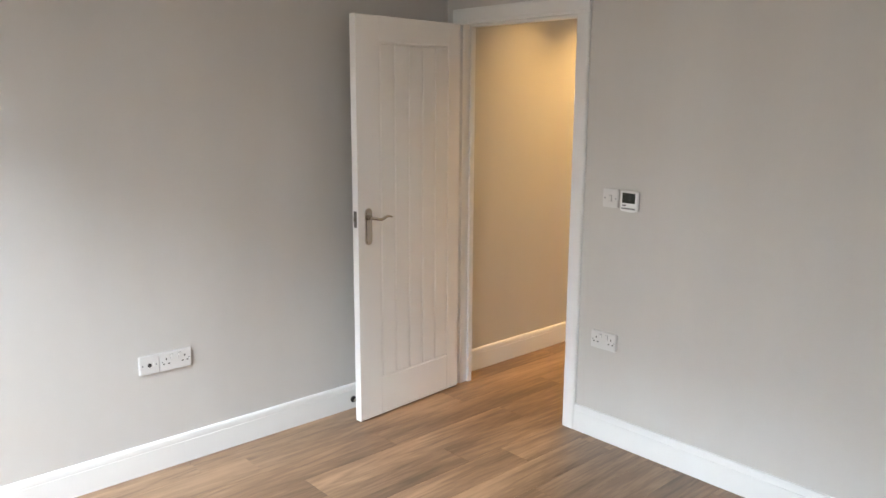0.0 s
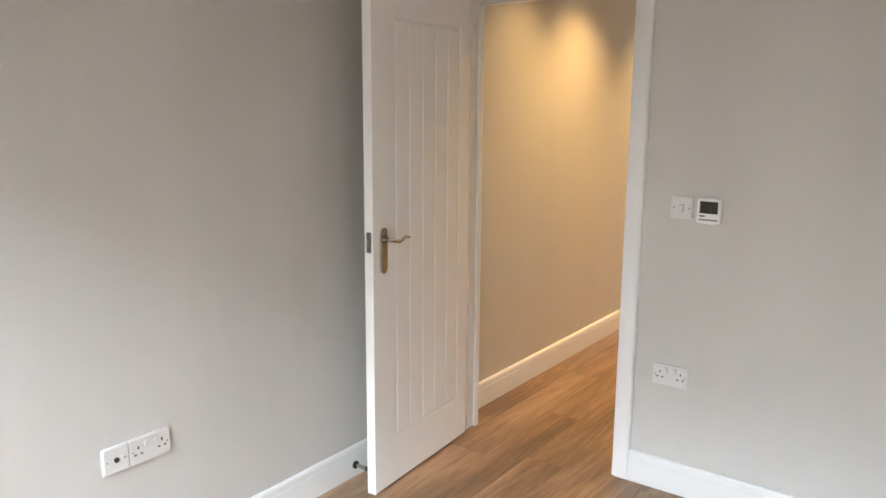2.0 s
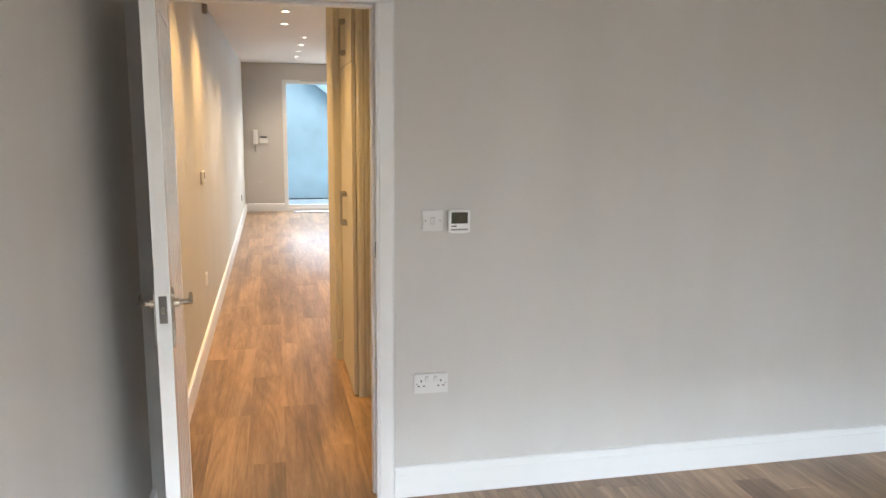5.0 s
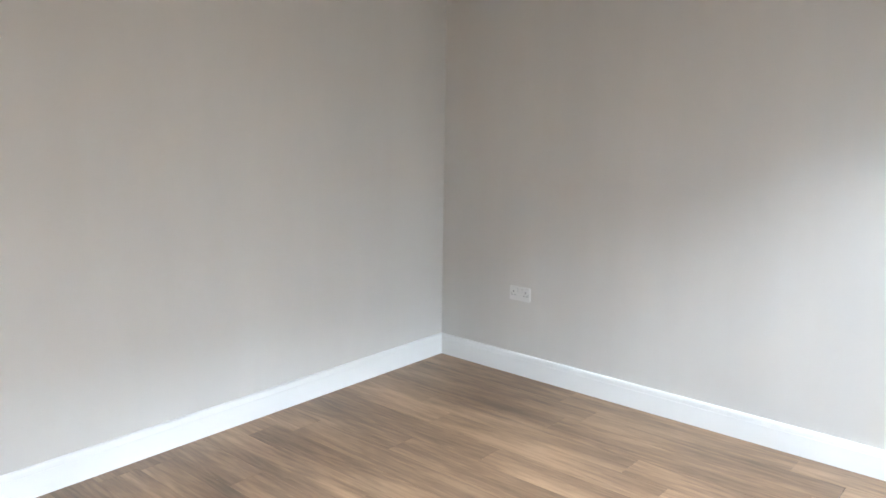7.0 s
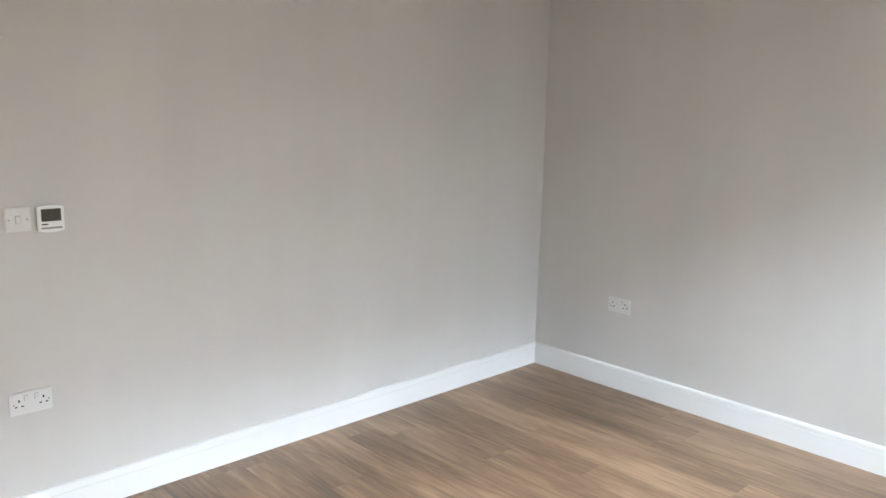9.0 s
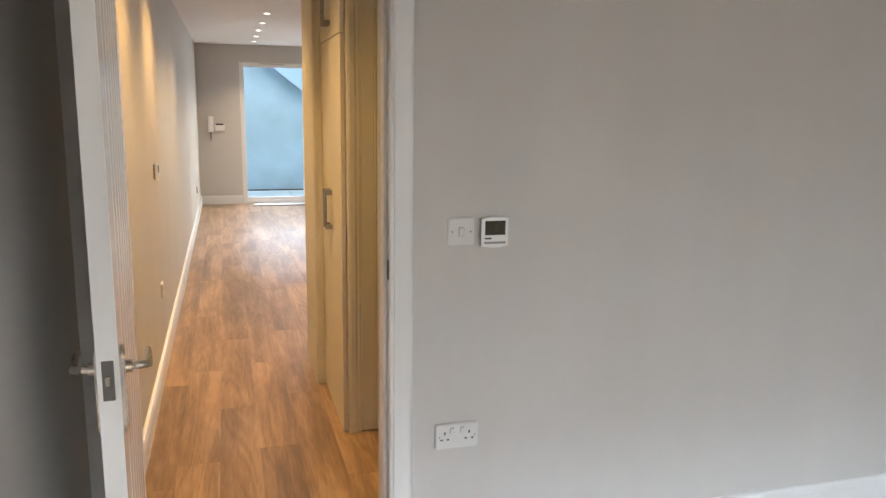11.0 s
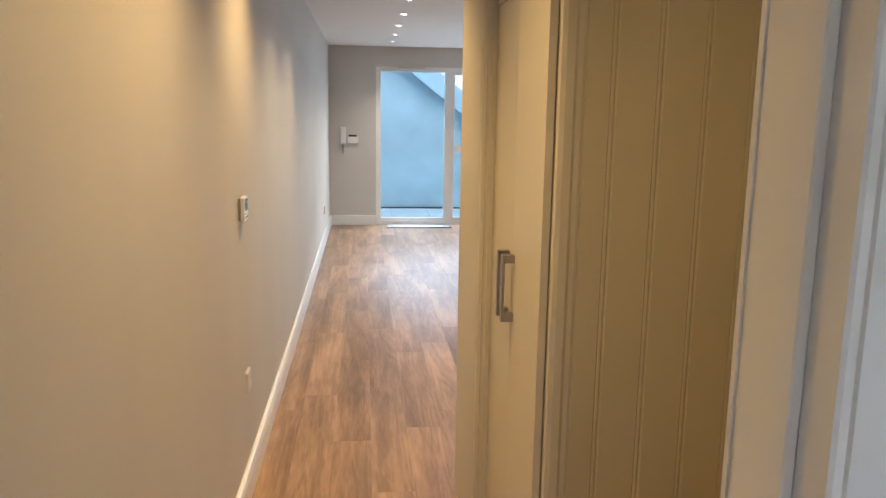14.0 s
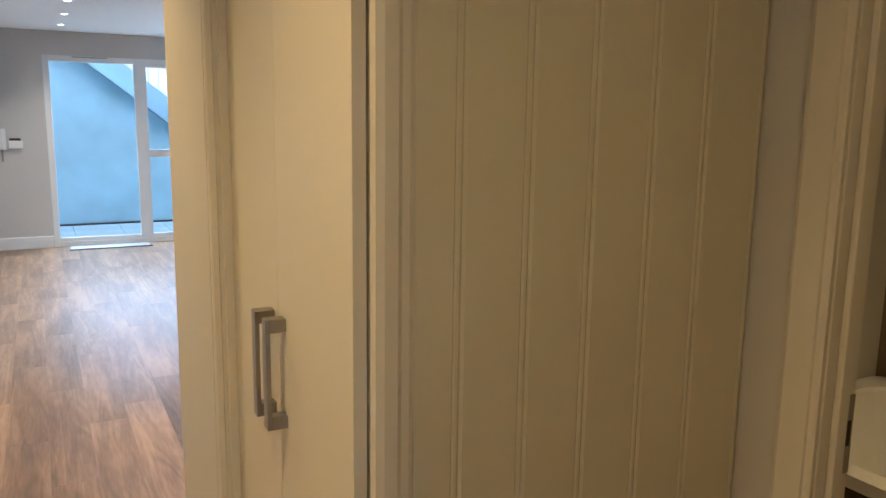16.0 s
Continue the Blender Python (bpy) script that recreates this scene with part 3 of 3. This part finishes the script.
box(bm, 1.712, 1.738, BY1 - 0.0205, BY1 - 0.0175, 0.905, 1.045, 0.0008)
k = part("strike_plate", bm, STEEL, frame_w, "steel strike plate")
bm = bmesh.new()
box(bm, 1.718, 1.732, BY1 - 0.0212, BY1 - 0.0206, 0.955, 1.000)
part("keep_hole", bm, DARK, k)

# bath with a raised rim and hollow bowl
bath = thing("bath", (2.83, 1.05, 0), "white bathtub with rounded rim and dark side panel", "bathtub")
bm = bmesh.new()
rim = rounded(0.86, 1.62, 0.05, 5, 2.785, 1.095)
bowl = rounded(0.74, 1.47, 0.14, 5, 2.785, 1.095)
low = rounded(0.56, 1.20, 0.14, 5, 2.785, 1.095)
rings = [[bm.verts.new((x, y, z)) for x, y in o] for o, z in ((rim, 0.562), (rim, 0.597), (bowl, 0.601), (bowl, 0.585), (low, 0.19))]
for r0, r1 in zip(rings, rings[1:]):
    for i in range(len(r0)):
        j = (i + 1) % len(r0)
        bm.faces.new((r0[i], r0[j], r1[j], r1[i]))
bm.faces.new(rings[-1])
part("tub", bm, ENAMEL, bath, smooth=False)
bm = bmesh.new()
box(bm, 2.372, 2.392, 0.30, 1.89, 0.0, 0.562, 0.002)
part("bath_panel", bm, BATHPANEL, bath, "dark bath side panel")


# ---- recessed downlights ----
def downlight(x, y, warm, power=0.0, colour=None):
    ob = thing("downlight", (x, y, H), "small white recessed ceiling downlight, switched on", "downlight", "ceiling downlights")
    n = 24
    bm = bmesh.new()
    prof = [(0.043, 0.0), (0.042, -0.004), (0.036, -0.006), (0.028, -0.004), (0.027, 0.0)]
    rings = [[bm.verts.new((x + r * math.cos(2 * math.pi * i / n), y + r * math.sin(2 * math.pi * i / n), H + z)) for i in range(n)] for r, z in prof]
    for r0, r1 in zip(rings, rings[1:]):
        for i in range(n):
            bm.faces.new((r0[i], r0[(i + 1) % n], r1[(i + 1) % n], r1[i]))
    part("bezel", bm, WHITE, ob)
    bm = bmesh.new()
    bm.faces.new([bm.verts.new((x + 0.0275 * math.cos(2 * math.pi * i / n), y + 0.0275 * math.sin(2 * math.pi * i / n), H - 0.002)) for i in range(n)])
    part("lens", bm, LENS if warm else LENS_FAR, ob)
    spot_lamp(x, y, H - 0.012, power or (WARM_POWER if warm else FAR_POWER), colour or (WARM if warm else FAR_COLOUR))


for x, y, share in HALL_SPOTS:
    downlight(x, y, True, WARM_POWER * share, WARM if y < 3 else (1.0, 0.76, 0.46))
downlight(2.55, 0.95, True, 20.0)
downlight(1.20, 0.60, True, 10.5)
for x, y in FAR_SPOTS:
    downlight(x, y, False)


# ---- patio doors in the end wall ----
patio = thing("window_1", ((PX0 + PX1) / 2, FAR + 0.06, 0), "white framed glazed patio doors onto a lightwell", "patio doors", "", "structure")
Y0, Y1 = FAR + 0.010, FAR + 0.075
for name, x0, x1, z0, z1 in (("frame_jamb", PX0, 0.700, 0, PTOP), ("frame_jamb", 4.17, PX1, 0, PTOP), ("frame_head", 0.700, 4.17, 2.092, PTOP),
                             ("frame_sill", 0.700, 4.17, 0.0, 0.055), ("mullion", 1.576, 1.712, 0.055, 2.092), ("mullion", 2.67, 2.79, 0.055, 2.092)):
    bm = bmesh.new()
    box(bm, x0, x1, Y0, Y1, z0, z1, 0.004, 2)
    part(name, bm, UPVC, patio)
for name, x0, x1, z0, z1 in (("bottom_rail", 0.700, 1.576, 0.056, 0.100), ("transom", 1.712, 2.67, 1.020, 1.108), ("bottom_rail", 1.712, 2.67, 0.056, 0.105),
                             ("top_rail", 1.712, 2.67, 2.060, 2.091)):
    bm = bmesh.new()
    box(bm, x0 + 0.001, x1 - 0.001, Y0 + 0.008, Y1 - 0.008, z0, z1, 0.003, 2)
    part(name, bm, UPVC, patio)
bm = bmesh.new()
box(bm, 0.935, 1.300, Y0 - 0.006, Y0 + 0.001, 2.140, 2.150, 0.001)
part("trickle_vent", bm, GREYBAR, patio, "slim grey trickle vent")
for x0, x1, z0, z1 in ((0.695, 1.580, 0.095, 2.096), (1.708, 2.675, 0.100, 1.025), (1.708, 2.675, 1.103, 2.065), (2.786, 4.175, 0.05, 2.096)):
    bm = bmesh.new()
    box(bm, x0, x1, FAR + 0.040, FAR + 0.044, z0, z1)
    part("pane", bm, GLASS, patio).visible_shadow = False

# entry phone and its little control box
phone = thing("entry_phone", (0.188, FAR, 1.23), "white wall-mounted entry phone handset with hanging cord", "intercom")
bm = bmesh.new()
box(bm, 0.150, 0.228, FAR - 0.022, FAR, 1.110, 1.345, 0.006, 2)
part("wall_base", bm, PLASTIC, phone)
bm = bmesh.new()
for z0, z1, d in ((1.118, 1.165, 0.056), (1.165, 1.290, 0.046), (1.290, 1.338, 0.058)):
    box(bm, 0.157, 0.207, FAR - d, FAR - 0.021, z0, z1, 0.006, 2)
part("handset", bm, PLASTIC, phone)
bm = bmesh.new()
for i in range(9):
    rod_x(bm, 0.178, 0.196, FAR - 0.018 - 0.003 * (i % 2), 1.104 - 0.014 * i, 0.0075, 10)
part("coiled_cord", bm, GREYBAR, phone, "grey coiled cord")
ctrl = thing("control_box", (0.32, FAR, 1.185), "white control box with a black display on top", "controller")
bm = bmesh.new()
box(bm, 0.252, 0.390, FAR - 0.034, FAR, 1.130, 1.215, 0.005, 2)
part("case", bm, PLASTIC, ctrl)
bm = bmesh.new()
box(bm, 0.262, 0.372, FAR - 0.030, FAR - 0.002, 1.214, 1.240, 0.003)
part("display", bm, DARK, ctrl, "black display")
blank_plate("blank_plate", pose(0.23, FAR, 0.46), "pale outlet plate on the grey end wall", "outlet plate", WALL)

sensor = thing("wall_sensor", (0.0, 3.08, 2.33), "small dark sensor box high on the hall wall", "sensor")
bm = bmesh.new()
box(bm, 0.0, 0.035, 3.045, 3.115, 2.325, 2.395, 0.006, 2)
part("case", bm, GREYBAR, sensor)

# door mat inside the patio doors
mat = thing("door_mat", (1.22, 9.83, 0), "pale grey entrance mat in a thin dark edging", "door mat")
bm = bmesh.new()
box(bm, 0.795, 1.645, 9.720, 9.955, 0.0, 0.009, 0.002)
part("mat_pile", bm, MATFIBRE, mat)
for x0, x1, y0, y1 in ((0.780, 1.660, 9.700, 9.719), (0.780, 1.660, 9.956, 9.970), (0.780, 0.794, 9.719, 9.956), (1.646, 1.660, 9.719, 9.956)):
    bm = bmesh.new()
    box(bm, x0, x1, y0, y1, 0.0, 0.012, 0.001)
    part("edging", bm, ALU, mat)

# ---- the lightwell outside the patio doors ----
OUT = 12.5
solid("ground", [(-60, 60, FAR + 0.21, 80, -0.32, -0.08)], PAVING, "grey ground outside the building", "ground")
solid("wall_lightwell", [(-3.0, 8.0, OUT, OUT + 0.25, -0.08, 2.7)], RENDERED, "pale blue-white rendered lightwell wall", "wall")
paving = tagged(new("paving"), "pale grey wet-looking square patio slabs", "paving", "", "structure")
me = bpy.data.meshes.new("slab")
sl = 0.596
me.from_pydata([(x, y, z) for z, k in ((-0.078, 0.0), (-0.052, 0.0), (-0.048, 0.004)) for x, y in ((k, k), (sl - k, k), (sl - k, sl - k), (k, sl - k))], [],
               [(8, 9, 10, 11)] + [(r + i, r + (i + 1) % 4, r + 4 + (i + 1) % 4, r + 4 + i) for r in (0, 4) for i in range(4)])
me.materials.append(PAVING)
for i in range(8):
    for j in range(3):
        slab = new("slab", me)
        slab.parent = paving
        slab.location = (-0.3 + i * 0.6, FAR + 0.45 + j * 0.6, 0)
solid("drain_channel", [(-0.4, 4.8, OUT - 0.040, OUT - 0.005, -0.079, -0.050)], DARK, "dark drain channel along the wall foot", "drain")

# outside stair: a sloping painted stringer fixed to the wall, white boards above it
stair = thing("outside_stair", (2.2, OUT - 0.3, 0), "blue-grey outside stair flank with white boarded side above", "stairs")


def stair_z(x):
    return 2.14 - 0.775 * (x - 1.82)


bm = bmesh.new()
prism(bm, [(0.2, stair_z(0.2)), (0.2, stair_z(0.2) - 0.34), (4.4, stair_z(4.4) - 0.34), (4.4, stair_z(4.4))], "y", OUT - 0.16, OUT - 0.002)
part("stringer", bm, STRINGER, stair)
# added projecting strip that stands for the shadow line under the stringer
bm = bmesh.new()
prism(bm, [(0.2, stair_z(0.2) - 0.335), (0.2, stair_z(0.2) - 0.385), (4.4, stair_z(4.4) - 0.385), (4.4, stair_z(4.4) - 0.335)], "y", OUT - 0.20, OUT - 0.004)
part("shade_line_strip", bm, STRINGER, stair)
for i in range(30):
    x0 = 0.2 + i * 0.14
    bm = bmesh.new()
    prism(bm, [(x0 + 0.004, stair_z(x0 + 0.004) + 0.005), (x0 + 0.136, stair_z(x0 + 0.136) + 0.005), (x0 + 0.136, stair_z(x0) + 1.15), (x0 + 0.004, stair_z(x0) + 1.15)], "y", OUT - 0.16, OUT - 0.135)
    part("fence_board", bm, FENCE, stair)

# ---- bedroom window, behind the walk ----
win = thing("window_2", (2.0, BACK - 0.1, WZ0), "white framed three-light bedroom patio window", "window", "", "structure")
for name, x0, x1, z0, z1 in (("frame_jamb", WX0, WX0 + 0.06, WZ0, WZ1), ("frame_jamb", WX1 - 0.06, WX1, WZ0, WZ1), ("frame_head", WX0 + 0.06, WX1 - 0.06, WZ1 - 0.06, WZ1),
                             ("frame_sill", WX0 + 0.06, WX1 - 0.06, WZ0, WZ0 + 0.06), ("mullion", 1.47, 1.57, WZ0 + 0.06, WZ1 - 0.06), ("mullion", 2.53, 2.63, WZ0 + 0.06, WZ1 - 0.06)):
    bm = bmesh.new()
    box(bm, x0, x1, BACK - 0.15, BACK - 0.08, z0, z1, 0.004, 2)
    part(name, bm, UPVC, win)
bm = bmesh.new()
box(bm, WX0 + 0.055, WX1 - 0.055, BACK - 0.117, BACK - 0.113, WZ0 + 0.055, WZ1 - 0.055)
part("pane", bm, GLASS, win).visible_shadow = False


# ---- floor planks: pieces laid along y ----
PW, PL, PT = 0.178, 1.22, 0.006
floor_ob = bpy.data.objects["floor"]
rng = random.Random(7)
plank_meshes = {}


def plank_mesh(width, length):
    key = (round(width, 3), round(length, 2))
    if key not in plank_meshes:
        me = bpy.data.meshes.new("plank")
        b = 0.0007
        lo = [(0, 0, -PT), (key[0], 0, -PT), (key[0], key[1], -PT), (0, key[1], -PT)]
        mid = [(x, y, -b * 0.7) for x, y, z in lo]
        top = [(b, b, 0), (key[0] - b, b, 0), (key[0] - b, key[1] - b, 0), (b, key[1] - b, 0)]
        faces = [(8, 9, 10, 11)]
        for r in (0, 4):
            faces += [(r + i, r + (i + 1) % 4, r + 4 + (i + 1) % 4, r + 4 + i) for i in range(4)]
        me.from_pydata(lo + mid + top, [], faces)
        me.materials.append(WOOD)
        plank_meshes[key] = me
    return plank_meshes[key]


def lay_column(x0, x1, y0, y1):
    """One column of planks, its first joint at a random place, cut to the walls at both ends."""
    y = y0 - rng.random() * PL
    while y < y1 - 0.03:
        a, b = max(y, y0), min(y + PL, y1)
        if b - a > 0.03:
            ob = new("plank", plank_mesh(x1 - x0, b - a))
            ob.location = (x0, a, 0)
            ob.parent = floor_ob
        y += PL


for c in range(int((LIVING_X + 0.03) / PW) + 1):
    x0, x1 = -0.03 + c * PW, min(-0.03 + (c + 1) * PW, LIVING_X + 0.02)
    if x0 < RIGHT:
        lay_column(x0, x1, BACK - 0.01, FAR + 0.01)
    else:
        lay_column(x0, x1, NIB_Y1 - 0.01, FAR + 0.01)
